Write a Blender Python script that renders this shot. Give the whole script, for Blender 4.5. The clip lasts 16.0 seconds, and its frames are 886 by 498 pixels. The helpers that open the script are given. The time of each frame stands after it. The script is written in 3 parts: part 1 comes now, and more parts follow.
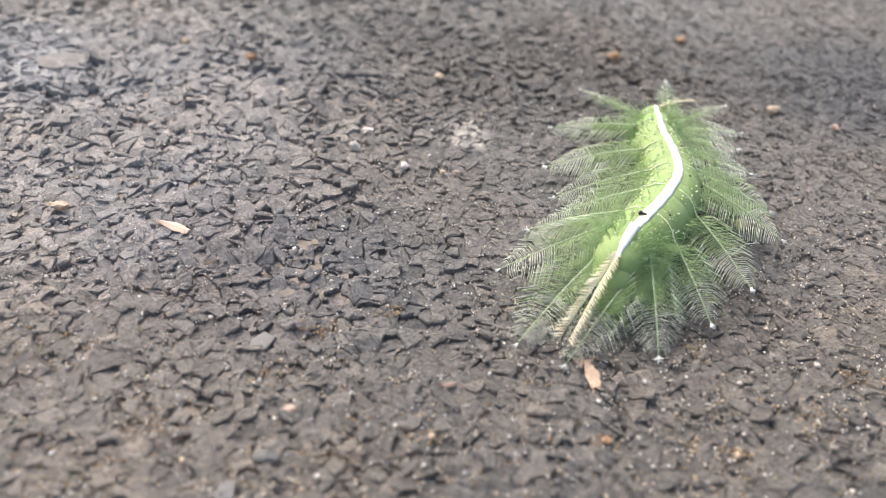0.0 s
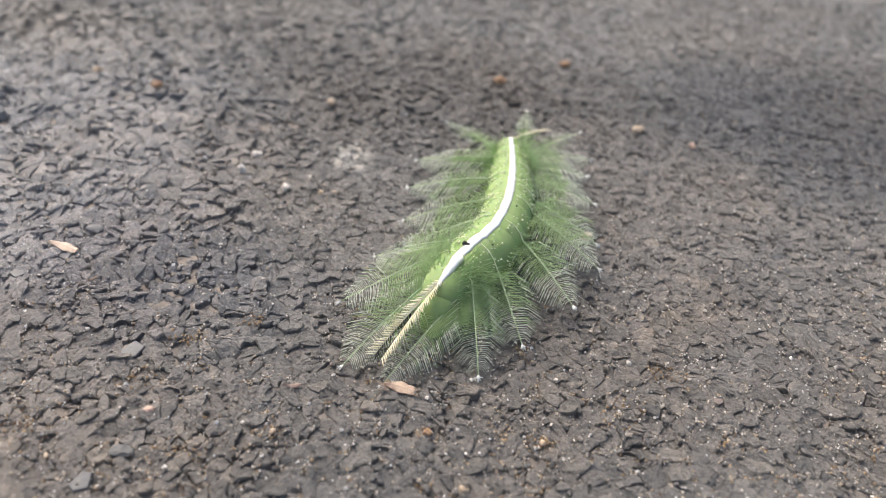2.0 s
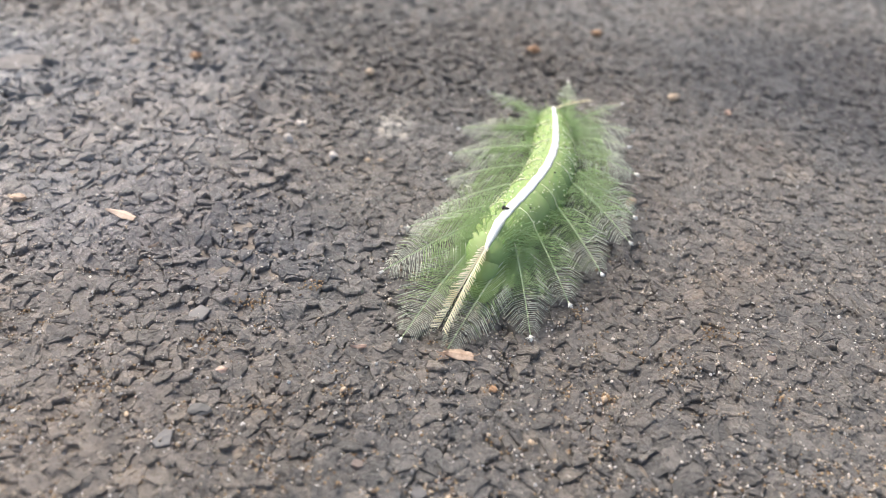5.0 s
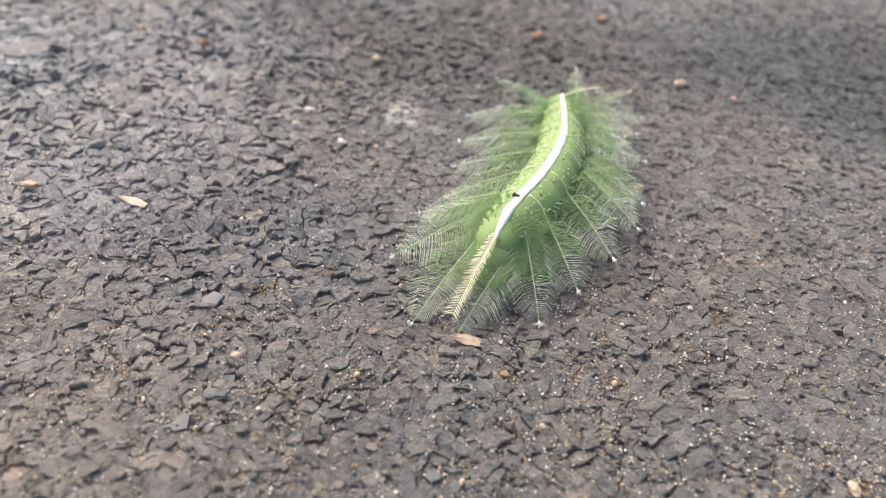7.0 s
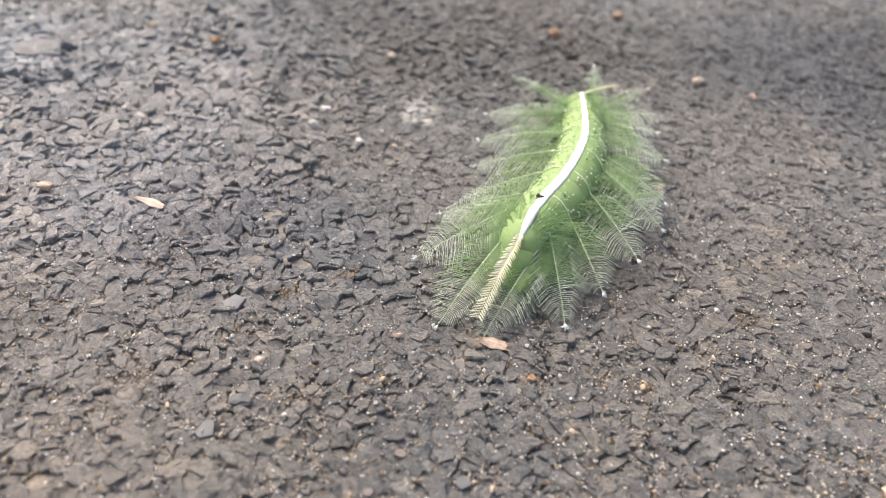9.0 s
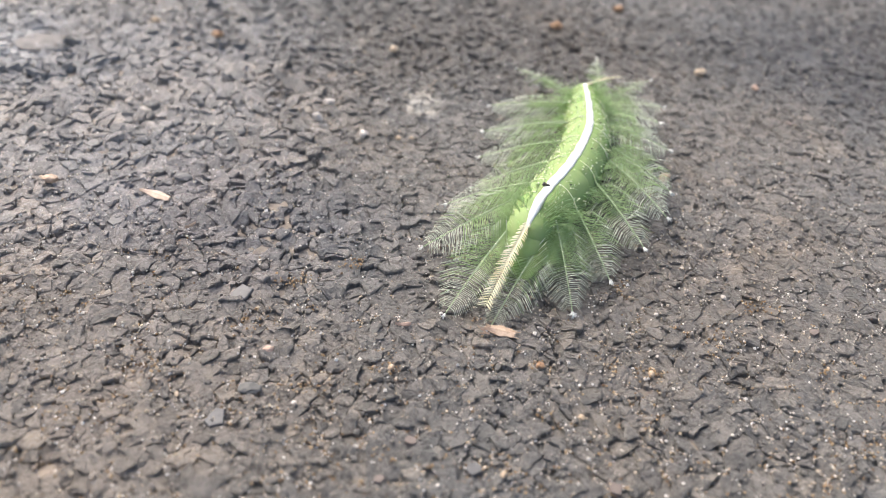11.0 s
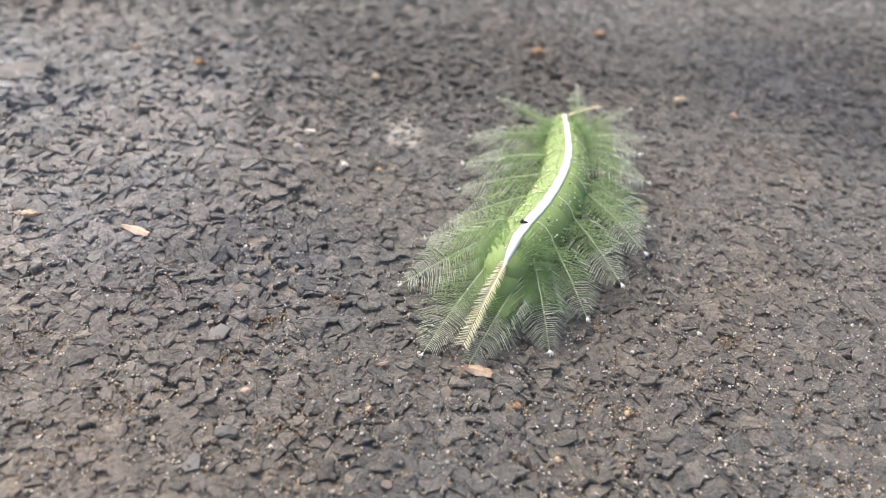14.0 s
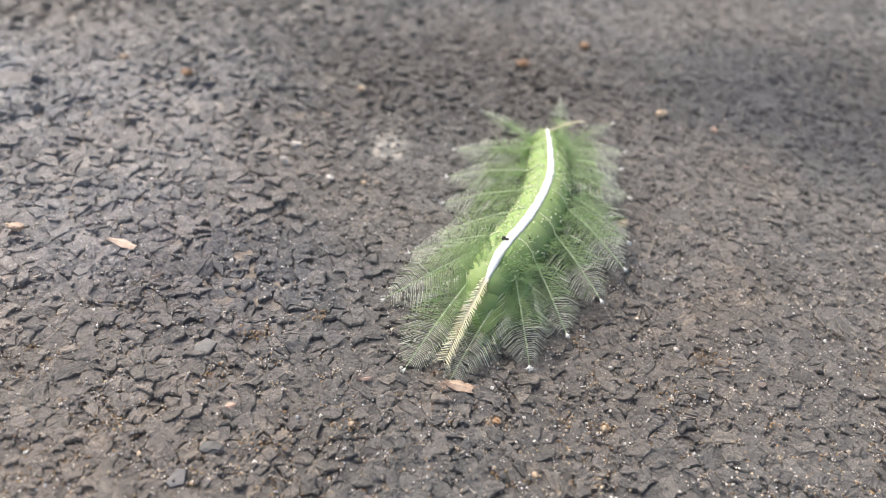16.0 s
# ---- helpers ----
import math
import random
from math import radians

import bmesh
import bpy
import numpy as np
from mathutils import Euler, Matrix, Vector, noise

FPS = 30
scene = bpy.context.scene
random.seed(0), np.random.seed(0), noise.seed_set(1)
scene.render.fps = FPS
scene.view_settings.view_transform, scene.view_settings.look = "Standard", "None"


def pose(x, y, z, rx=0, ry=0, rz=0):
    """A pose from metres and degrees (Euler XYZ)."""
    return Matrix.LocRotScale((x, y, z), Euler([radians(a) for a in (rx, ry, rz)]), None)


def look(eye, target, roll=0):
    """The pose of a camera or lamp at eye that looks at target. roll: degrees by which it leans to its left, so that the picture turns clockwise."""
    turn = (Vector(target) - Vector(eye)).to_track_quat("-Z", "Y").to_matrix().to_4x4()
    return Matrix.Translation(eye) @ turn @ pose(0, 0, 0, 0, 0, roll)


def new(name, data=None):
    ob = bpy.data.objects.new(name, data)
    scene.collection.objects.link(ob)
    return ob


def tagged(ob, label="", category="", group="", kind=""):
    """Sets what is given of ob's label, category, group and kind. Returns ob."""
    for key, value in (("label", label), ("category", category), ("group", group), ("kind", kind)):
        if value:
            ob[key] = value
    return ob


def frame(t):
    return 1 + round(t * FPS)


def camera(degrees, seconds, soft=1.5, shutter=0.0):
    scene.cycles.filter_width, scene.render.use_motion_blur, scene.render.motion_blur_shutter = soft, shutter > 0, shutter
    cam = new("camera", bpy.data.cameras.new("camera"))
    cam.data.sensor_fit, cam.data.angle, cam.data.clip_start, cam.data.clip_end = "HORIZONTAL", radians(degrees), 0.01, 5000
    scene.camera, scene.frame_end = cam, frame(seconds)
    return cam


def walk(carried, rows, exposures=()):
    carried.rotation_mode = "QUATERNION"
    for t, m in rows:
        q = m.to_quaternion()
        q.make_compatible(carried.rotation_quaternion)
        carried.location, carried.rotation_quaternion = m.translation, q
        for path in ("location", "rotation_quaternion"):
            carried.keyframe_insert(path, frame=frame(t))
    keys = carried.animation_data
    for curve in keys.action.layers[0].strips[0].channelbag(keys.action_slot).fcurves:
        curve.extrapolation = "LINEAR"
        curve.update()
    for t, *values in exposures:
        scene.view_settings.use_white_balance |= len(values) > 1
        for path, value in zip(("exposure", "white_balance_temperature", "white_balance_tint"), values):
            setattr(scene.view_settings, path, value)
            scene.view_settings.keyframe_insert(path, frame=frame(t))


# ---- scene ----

# Plan unit: the scene is laid out in units of about the width of the animal's body.
U = 0.0085

# ---------------------------------------------------------------- camera
cam = camera(58.0, 16.0, soft=0.8)
cam.data.dof.use_dof = True
cam.data.dof.focus_distance = 13.5 * U
cam.data.dof.aperture_fstop = 17.5


def seen_from(x, y, z, yaw, pitch, roll):
    eye = Vector((x * U, y * U, z * U))
    a, b = radians(yaw), radians(pitch)
    ahead = Vector((-math.sin(a) * math.cos(b), math.cos(a) * math.cos(b), math.sin(b)))
    return look(eye, eye + ahead, roll)


PATH = [
    (0, -2.429, -10.391, 8.531, 2.49, -39.17, 4.25),
    (0.5, -1.957, -10.5, 8.564, 2.68, -39.1, 3.3),
    (1, -0.418, -11.06, 8.987, 1.13, -39.14, 4.33),
    (1.5, -0.031, -11.287, 9.216, 0.78, -39.14, 4.53),
    (2, -0.268, -11.258, 9.718, 0.82, -38.74, 4.57),
    (2.5, -0.113, -11.399, 9.572, 0.65, -39.25, 4.33),
    (3, -0.849, -11.338, 9.2, 0.29, -39.71, 4.58),
    (3.5, -1.162, -11.419, 9.536, 0.69, -39.58, 4.3),
    (4, -0.871, -11.566, 9.579, 0.34, -39.8, 4.45),
    (4.5, -0.952, -11.581, 9.517, 0.19, -40.06, 4.49),
    (4.7, -1.114, -11.623, 9.592, 0.34, -40.17, 4.42),
    (6.8, -1.567, -11.771, 9.758, 0.25, -41.33, 4.51),
    (7, -1.496, -11.773, 9.728, 0.06, -41.36, 4.55),
    (7.5, -1.932, -11.777, 9.656, -0.02, -41.5, 4.59),
    (8, -2.143, -11.792, 9.678, 0.18, -41.48, 4.42),
    (8.5, -1.933, -11.802, 9.564, -0, -41.76, 4.51),
    (9, -1.936, -11.575, 9.684, -0.14, -41.77, 4.58),
    (9.2, -1.993, -11.674, 9.638, -0.16, -41.77, 4.55),
    (11.3, -2.085, -11.731, 9.467, -0.41, -41.63, 4.36),
    (11.5, -1.932, -11.703, 9.388, -0.33, -41.8, 4.31),
    (12, -2.006, -11.506, 9.49, -0.39, -41.69, 4.35),
    (12.5, -1.992, -11.406, 9.821, -0.53, -41.47, 4.46),
    (13, -1.709, -11.443, 9.834, -0.87, -41.37, 4.54),
    (13.5, -1.798, -11.445, 9.792, -1.26, -41.49, 4.8),
    (14, -1.918, -11.368, 10.034, -1.29, -41.43, 4.84),
    (14.5, -1.81, -11.393, 9.907, -1.63, -41.55, 5.13),
    (15, -1.895, -11.384, 9.966, -1.92, -41.77, 5.43),
    (15.5, -2.04, -11.345, 10.269, -1.85, -41.59, 5.38),
    (16, -1.838, -11.313, 10.481, -2.37, -41.68, 5.86),
]
# The phone's own exposure drifts a little.
walk(cam, [(r[0], seen_from(*r[1:])) for r in PATH], [(0.0, 0.54), (1.5, 0.54), (2.0, 0.30), (2.4, 0.42), (3.0, 0.44), (4.5, 0.46), (8.6, 0.45), (9.0, 0.55), (12.0, 0.55), (12.6, 0.41), (16.0, 0.36)])

# ---------------------------------------------------------------- light
world = bpy.data.worlds.new("sky")
scene.world = world
world.use_nodes = True
wt = world.node_tree
sky = wt.nodes.new("ShaderNodeTexSky")
sky.sky_type = "NISHITA"
sky.sun_disc = False
sky.sun_elevation = radians(50)
sky.sun_rotation = radians(-40)
sky.air_density, sky.dust_density, sky.ozone_density = 1.0, 6.0, 1.0
wt.links.new(sky.outputs["Color"], wt.nodes["Background"].inputs["Color"])
wt.nodes["Background"].inputs["Strength"].default_value = 0.18

sun = new("sun", bpy.data.lights.new("sun", "SUN"))
sun.data.energy = 1.8
sun.data.angle = radians(38)
sun.data.color = (1.0, 0.975, 0.94)
sun.matrix_world = look((-0.40, 0.50, 0.77), (0, 0, 0))

# ---------------------------------------------------------------- materials


def material(name, rough=0.6, metallic=0.0, specular=0.5):
    m = bpy.data.materials.new(name)
    m.use_nodes = True
    b = m.node_tree.nodes["Principled BSDF"]
    b.inputs["Roughness"].default_value = rough
    b.inputs["Metallic"].default_value = metallic
    b.inputs["Specular IOR Level"].default_value = specular
    return m, m.node_tree, b


def node(t, kind, **values):
    n = t.nodes.new(kind)
    for k, v in values.items():
        n.inputs[k].default_value = v
    return n


def coords(t, world_space=False):
    if world_space:
        return t.nodes.new("ShaderNodeNewGeometry").outputs["Position"]
    return t.nodes.new("ShaderNodeTexCoord").outputs["Object"]


def noise_of(t, where, scale, detail=4.0, rough=0.6):
    n = node(t, "ShaderNodeTexNoise", Scale=scale, Detail=detail, Roughness=rough)
    t.links.new(where, n.inputs["Vector"])
    return n.outputs["Fac"]


def ramp(t, fac, stops):
    r = t.nodes.new("ShaderNodeValToRGB")
    e = r.color_ramp.elements
    while len(e) < len(stops):
        e.new(0.5)
    for s, (p, c) in zip(e, stops):
        s.position, s.color = p, (*c, 1)
    t.links.new(fac, r.inputs["Fac"])
    return r.outputs["Color"]


def mix(t, kind, fac, a, b):
    n = t.nodes.new("ShaderNodeMix")
    n.data_type, n.blend_type = "RGBA", kind
    for socket, v in ((n.inputs[0], fac), (n.inputs[6], a), (n.inputs[7], b)):
        if isinstance(v, bpy.types.NodeSocket):
            t.links.new(v, socket)
        elif isinstance(v, (int, float)):
            socket.default_value = v
        else:
            socket.default_value = (*v, 1)
    return n.outputs[2]


def bump(t, b, height, strength, distance):
    n = node(t, "ShaderNodeBump", Strength=strength, Distance=distance)
    t.links.new(height, n.inputs["Height"])
    t.links.new(n.outputs["Normal"], b.inputs["Normal"])


def oval_mask(t, p, x, y, rx, ry, soft):
    """0 to 1 inside an uneven oval on the road, for stains and painted sheen."""
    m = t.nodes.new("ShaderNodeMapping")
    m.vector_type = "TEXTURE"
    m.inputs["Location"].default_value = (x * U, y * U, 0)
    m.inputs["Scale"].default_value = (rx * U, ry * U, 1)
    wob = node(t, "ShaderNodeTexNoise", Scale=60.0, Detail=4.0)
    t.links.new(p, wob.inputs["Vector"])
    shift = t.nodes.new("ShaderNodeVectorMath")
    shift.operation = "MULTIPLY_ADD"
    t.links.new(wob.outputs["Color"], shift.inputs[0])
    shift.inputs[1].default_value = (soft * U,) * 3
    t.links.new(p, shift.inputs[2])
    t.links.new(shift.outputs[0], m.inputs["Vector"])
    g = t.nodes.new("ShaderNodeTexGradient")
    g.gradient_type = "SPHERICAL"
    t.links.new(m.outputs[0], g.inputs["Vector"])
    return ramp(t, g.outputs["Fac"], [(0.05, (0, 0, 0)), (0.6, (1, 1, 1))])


def asphalt_material(joined):
    """Worn bitumen-coated stone with a bluish bare band, brownish dust, darker ovals and sky sheen painted in at upper
    left.
    """
    m, t, b = material("asphalt_stone", 0.5, 0.0, 0.7)
    p = coords(t, True)
    if joined:
        each = t.nodes.new("ShaderNodeNewGeometry").outputs["Random Per Island"]
    else:
        each = t.nodes.new("ShaderNodeObjectInfo").outputs["Random"]
    tone = ramp(t, each, [(0.0, (0.115, 0.114, 0.108)), (0.5, (0.147, 0.143, 0.135)), (0.90, (0.183, 0.177, 0.166)), (0.96, (0.202, 0.192, 0.174)), (1.0, (0.239, 0.222, 0.197))])
    patch = ramp(t, noise_of(t, p, 22, 3, 0.55), [(0.40, (0.99, 0.985, 0.985)), (0.62, (1.08, 1.0, 0.92))])
    c = mix(t, "MULTIPLY", 1.0, tone, patch)
    c = mix(t, "MULTIPLY", oval_mask(t, p, -5.0, 0.4, 3.6, 2.6, 1.5), c, (0.90, 0.92, 0.99))
    # Darker at the upper right, and darker and browner at the top centre.
    c = mix(t, "MULTIPLY", oval_mask(t, p, 10.0, 8.4, 7.5, 4.8, 2.0), c, (0.40, 0.41, 0.445))
    c = mix(t, "MULTIPLY", oval_mask(t, p, 0.0, 8.4, 8.0, 4.2, 2.0), c, (0.58, 0.555, 0.53))
    c = mix(t, "MULTIPLY", oval_mask(t, p, 4.2, 2.0, 4.0, 4.5, 2.0), c, (1.02, 0.97, 0.92))
    c = mix(t, "MULTIPLY", oval_mask(t, p, -8.0, -3.5, 6.5, 6.5, 2.0), c, (1.46, 1.35, 1.26))
    # Sky sheen at upper left, painted into the base colour as a bluish brightening.
    c = mix(t, "MULTIPLY", oval_mask(t, p, -10.0, 4.6, 8.2, 6.8, 2.0), c, (1.90, 1.95, 2.06))
    c = mix(t, "MULTIPLY", oval_mask(t, p, -2.48, 4.11, 0.6, 0.8, 0.4), c, (3.0, 3.0, 2.9))
    c = mix(t, "MULTIPLY", oval_mask(t, p, -11.95, 5.33, 0.9, 1.2, 0.6), c, (1.6, 1.6, 1.58))
    stain = ramp(t, noise_of(t, p, 340, 5, 0.7), [(0.35, (0.85, 0.85, 0.86)), (0.65, (1.16, 1.14, 1.12))])
    c = mix(t, "MULTIPLY", 1.0, c, stain)
    fine = ramp(t, noise_of(t, p, 1900, 6, 0.75), [(0.34, (0.72, 0.72, 0.73)), (0.5, (1, 1, 1)), (0.66, (1.34, 1.32, 1.30))])
    c = mix(t, "MULTIPLY", 1.0, c, fine)
    grit = ramp(t, noise_of(t, p, 4200, 3, 0.65), [(0.60, (0, 0, 0)), (0.70, (1, 1, 1))])
    c = mix(t, "MIX", grit, c, mix(t, "MIX", 0.6, c, (0.40, 0.37, 0.34)))
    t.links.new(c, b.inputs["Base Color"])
    r = ramp(t, noise_of(t, p, 900, 4, 0.6), [(0.3, (0.20, 0.20, 0.20)), (0.7, (0.44, 0.44, 0.44))])
    r = mix(t, "MULTIPLY", oval_mask(t, p, -9.0, 4.0, 9.0, 7.0, 2.0), r, (0.68, 0.68, 0.68))
    t.links.new(r, b.inputs["Roughness"])
    bump(t, b, noise_of(t, p, 1500, 9, 0.8), 0.8, 0.0007)
    return m


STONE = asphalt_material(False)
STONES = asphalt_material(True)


def speckled(name, low, high, scale, rough, depth=0.0003, specular=0.5):
    m, t, b = material(name, rough, 0.0, specular)
    p = coords(t, True)
    t.links.new(ramp(t, noise_of(t, p, scale), [(0.3, low), (0.7, high)]), b.inputs["Base Color"])
    bump(t, b, noise_of(t, p, scale * 3), 0.5, depth)
    return m


BED = speckled("bitumen_bed", (0.125, 0.108, 0.093), (0.25, 0.205, 0.16), 900, 0.7)


def grain_material():
    m, t, b = material("sand_grain", 0.4)
    each = t.nodes.new("ShaderNodeNewGeometry").outputs["Random Per Island"]
    c = ramp(t, each, [(0.0, (0.30, 0.27, 0.24)), (0.35, (0.46, 0.40, 0.34)), (0.55, (0.56, 0.45, 0.31)), (0.72, (0.68, 0.61, 0.53)), (1.0, (0.86, 0.82, 0.76))])
    t.links.new(c, b.inputs["Base Color"])
    return m


def rust_material():
    m, t, b = material("rust_sand", 0.6)
    each = t.nodes.new("ShaderNodeNewGeometry").outputs["Random Per Island"]
    c = ramp(t, each, [(0.0, (0.16, 0.10, 0.06)), (0.5, (0.34, 0.22, 0.11)), (0.8, (0.50, 0.36, 0.21)), (1.0, (0.75, 0.65, 0.50))])
    t.links.new(c, b.inputs["Base Color"])
    return m


GRAIN, RUST = grain_material(), rust_material()
TAN = speckled("tan_stone", (0.40, 0.29, 0.19), (0.62, 0.49, 0.35), 700, 0.6)
ORANGE = speckled("orange_crumb", (0.26, 0.14, 0.07), (0.42, 0.26, 0.15), 900, 0.7)
PINK = speckled("pink_stone", (0.42, 0.27, 0.20), (0.62, 0.45, 0.35), 700, 0.6)
WHITE = speckled("white_stone", (0.46, 0.41, 0.36), (0.72, 0.65, 0.57), 900, 0.5)
GREY = speckled("grey_stone", (0.100, 0.097, 0.096), (0.142, 0.137, 0.134), 600, 0.5)
FLAT = speckled("worn_stone", (0.19, 0.178, 0.168), (0.29, 0.27, 0.255), 500, 0.9, 0.0006, 0.2)
RUSTY = speckled("rusty_stone", (0.14, 0.112, 0.098), (0.20, 0.158, 0.135), 700, 0.7)
DARK = speckled("dark_stone", (0.05, 0.05, 0.05), (0.09, 0.088, 0.085), 600, 0.5)
DRY = speckled("dry_wood", (0.46, 0.34, 0.25), (0.68, 0.53, 0.42), 1000, 0.65)
BARK = speckled("wood_flake", (0.38, 0.26, 0.18), (0.60, 0.45, 0.33), 1200, 0.65)


def skin_material():
    m, t, b = material("green_skin", 0.6, 0.0, 0.3)
    p = coords(t)
    c = ramp(t, noise_of(t, p, 260, 4), [(0.3, (0.23, 0.33, 0.115)), (0.7, (0.31, 0.41, 0.165))])
    t.links.new(c, b.inputs["Base Color"])
    b.inputs["Subsurface Weight"].default_value = 0.35
    b.inputs["Subsurface Radius"].default_value = (0.0006, 0.0012, 0.0003)
    b.inputs["Subsurface Scale"].default_value = 1.0
    bump(t, b, noise_of(t, p, 1400, 3), 0.3, 0.0002)
    return m


def hair_material(name, low, high, through_light):
    m, t, b = material(name, 0.35)
    p = coords(t)
    c = ramp(t, noise_of(t, p, 700, 2), [(0.3, low), (0.7, high)])
    t.links.new(c, b.inputs["Base Color"])
    thin = t.nodes.new("ShaderNodeBsdfTranslucent")
    t.links.new(c, thin.inputs["Color"])
    both = node(t, "ShaderNodeMixShader", Fac=through_light)
    t.links.new(b.outputs[0], both.inputs[1])
    t.links.new(thin.outputs[0], both.inputs[2])
    t.links.new(both.outputs[0], t.nodes["Material Output"].inputs["Surface"])
    return m


SKIN = skin_material()
STRIPE = speckled("white_stripe", (0.84, 0.83, 0.77), (0.93, 0.92, 0.86), 900, 0.5, 0.0001)
SHAFT = hair_material("spine_green", (0.44, 0.57, 0.33), (0.58, 0.68, 0.46), 0.35)
HAIR_GREEN = hair_material("green_hair", (0.42, 0.60, 0.27), (0.58, 0.72, 0.42), 0.45)
HAIR_PALE = hair_material("pale_hair", (0.70, 0.77, 0.62), (0.88, 0.91, 0.81), 0.4)
HAIR_CREAM = hair_material("cream_hair", (0.88, 0.80, 0.56), (0.96, 0.93, 0.78), 0.35)
DOT = speckled("pale_dot", (0.82, 0.86, 0.50), (0.95, 0.96, 0.80), 900, 0.35, 0.0001)
# Black of the back flecks, and of hairs that imitate shade inside the crest.
BLACK = speckled("black_fleck_and_crest_shade", (0.01, 0.01, 0.008), (0.035, 0.03, 0.025), 900, 0.5, 0.0001)

# ---------------------------------------------------------------- mesh helpers


class Shape:
    """Vertices and faces of one mesh, in plan units, with a material slot for each face."""

    def __init__(self):
        self.v, self.f, self.k = [], [], []

    def add(self, verts, faces, slot=0):
        n = len(self.v)
        self.v += verts
        self.f += [tuple(i + n for i in f) for f in faces]
        self.k += [slot] * len(faces)

    def tube(self, path, radii, sides=3, slot=0):
        rows = []
        for i, p in enumerate(path):
            d = (path[min(i + 1, len(path) - 1)] - path[max(i - 1, 0)]).normalized()
            a = d.cross(Vector((0.13, 0.31, 0.94))).normalized()
            b = d.cross(a)
            for s in range(sides):
                w = 2 * math.pi * s / sides
                rows.append(tuple(p + (a * math.cos(w) + b * math.sin(w)) * radii[i]))
        faces = []
        for i in range(len(path) - 1):
            for s in range(sides):
                q = (s + 1) % sides
                faces.append((i * sides + s, i * sides + q, (i + 1) * sides + q, (i + 1) * sides + s))
        faces.append(tuple(range(sides))[::-1])
        faces.append(tuple((len(path) - 1) * sides + s for s in range(sides)))
        self.add(rows, faces, slot)

    def bead(self, c, r, slot=0):
        x, y, z = c
        v = [(x + r, y, z), (x - r, y, z), (x, y + r, z), (x, y - r, z), (x, y, z + r), (x, y, z - r)]
        self.add(v, [(0, 2, 4), (2, 1, 4), (1, 3, 4), (3, 0, 4), (2, 0, 5), (1, 2, 5), (3, 1, 5), (0, 3, 5)], slot)

    def mesh(self, name, materials, smooth=True):
        me = bpy.data.meshes.new(name)
        me.from_pydata([(x * U, y * U, z * U) for x, y, z in self.v], [], self.f)
        for m in materials:
            me.materials.append(m)
        me.polygons.foreach_set("material_index", self.k)
        me.polygons.foreach_set("use_smooth", [smooth] * len(self.f))
        me.update()
        return me


def part(name, shape, materials, parent, label="", smooth=True):
    ob = new(name, shape.mesh(name, materials, smooth))
    ob.parent = parent
    return tagged(ob, label)


# ---------------------------------------------------------------- ground


def lerp(a, b, k):
    return a + (b - a) * k


def rough_zone(x, y):
    """1 in the ravelled, open-textured band, 0 on the compact, worn side."""
    k = math.exp(-(((x + 5.2) / 2.6) ** 2 + ((y - 0.2) / 2.8) ** 2))
    k = max(k, 0.8 * math.exp(-(((x + 9.0) / 5.0) ** 2 + ((y - 4.5) / 4.0) ** 2)))
    return min(1.0, max(0.05, 0.25 + 0.8 * k + 0.5 * noise.noise((x * 0.35, y * 0.35, 3.1))))


def worn_zone(x, y):
    """1 where traffic has pressed the stones flat, 0 elsewhere."""
    k = math.exp(-(((x + 2.4) / 1.9) ** 2 + ((y - 1.2) / 2.0) ** 2))
    return max(k, (0.45 + 0.4 / (1 + math.exp(-(y + 0.5) * 1.5))) / (1 + math.exp(-(x - 2.2) * 2)))


def level(x, y):
    """The gentle unevenness of the surface."""
    return 0.06 * noise.noise((x * 0.5, y * 0.5, 0.0)) + 0.03 * noise.noise((x * 1.3, y * 1.3, 5.0))


def relief(x, y):
    """Lumps and hollows that run across the bitumen-coated stones."""
    return 0.050 * noise.noise((x * 2.7, y * 2.7, 2.0)) + 0.034 * noise.noise((x * 6.1, y * 6.1, 8.0))


def build_sheet():
    ticks = [0.0, 1.5, 3, 4.5, 6, 7.5, 9, 10.5, 12, 13.5, 15, 16.5, 18, 22, 30, 60, 200, 1000, 6000, 40000]
    line = [-t for t in ticks[:0:-1]] + ticks
    n = len(line)
    s = Shape()
    verts = []
    for y in line:
        for x in line:
            inside = max(abs(x), abs(y - 2)) < 20
            verts.append((x, y + 3.0, -0.09 if inside else 0.0))
    faces = [(j * n + i, j * n + i + 1, (j + 1) * n + i + 1, (j + 1) * n + i) for j in range(n - 1) for i in range(n - 1)]
    s.add(verts, faces)
    s.k = [0 if max(abs(line[i % (n - 1)]), abs(line[i // (n - 1)] - 2)) < 20 else 1 for i in range(len(faces))]
    ob = new("ground", s.mesh("ground", [BED, STONES]))
    return tagged(ob, "dark grey worn asphalt road with coarse stones", "asphalt", kind="structure")


def in_view(x, y):
    if not -7.6 < y < 16.5:
        return False
    k = (y + 7.6) / 24.1
    return lerp(-9.6, -18.0, k) < x < lerp(6.6, 16.0, k)


def clip(poly, mx, my, nx, ny):
    out = []
    for i in range(len(poly)):
        a, b = poly[i - 1], poly[i]
        da = (a[0] - mx) * nx + (a[1] - my) * ny
        db = (b[0] - mx) * nx + (b[1] - my) * ny
        if (da <= 0) != (db <= 0):
            k = da / (da - db)
            out.append((a[0] + (b[0] - a[0]) * k, a[1] + (b[1] - a[1]) * k))
        if db <= 0:
            out.append(b)
    return out


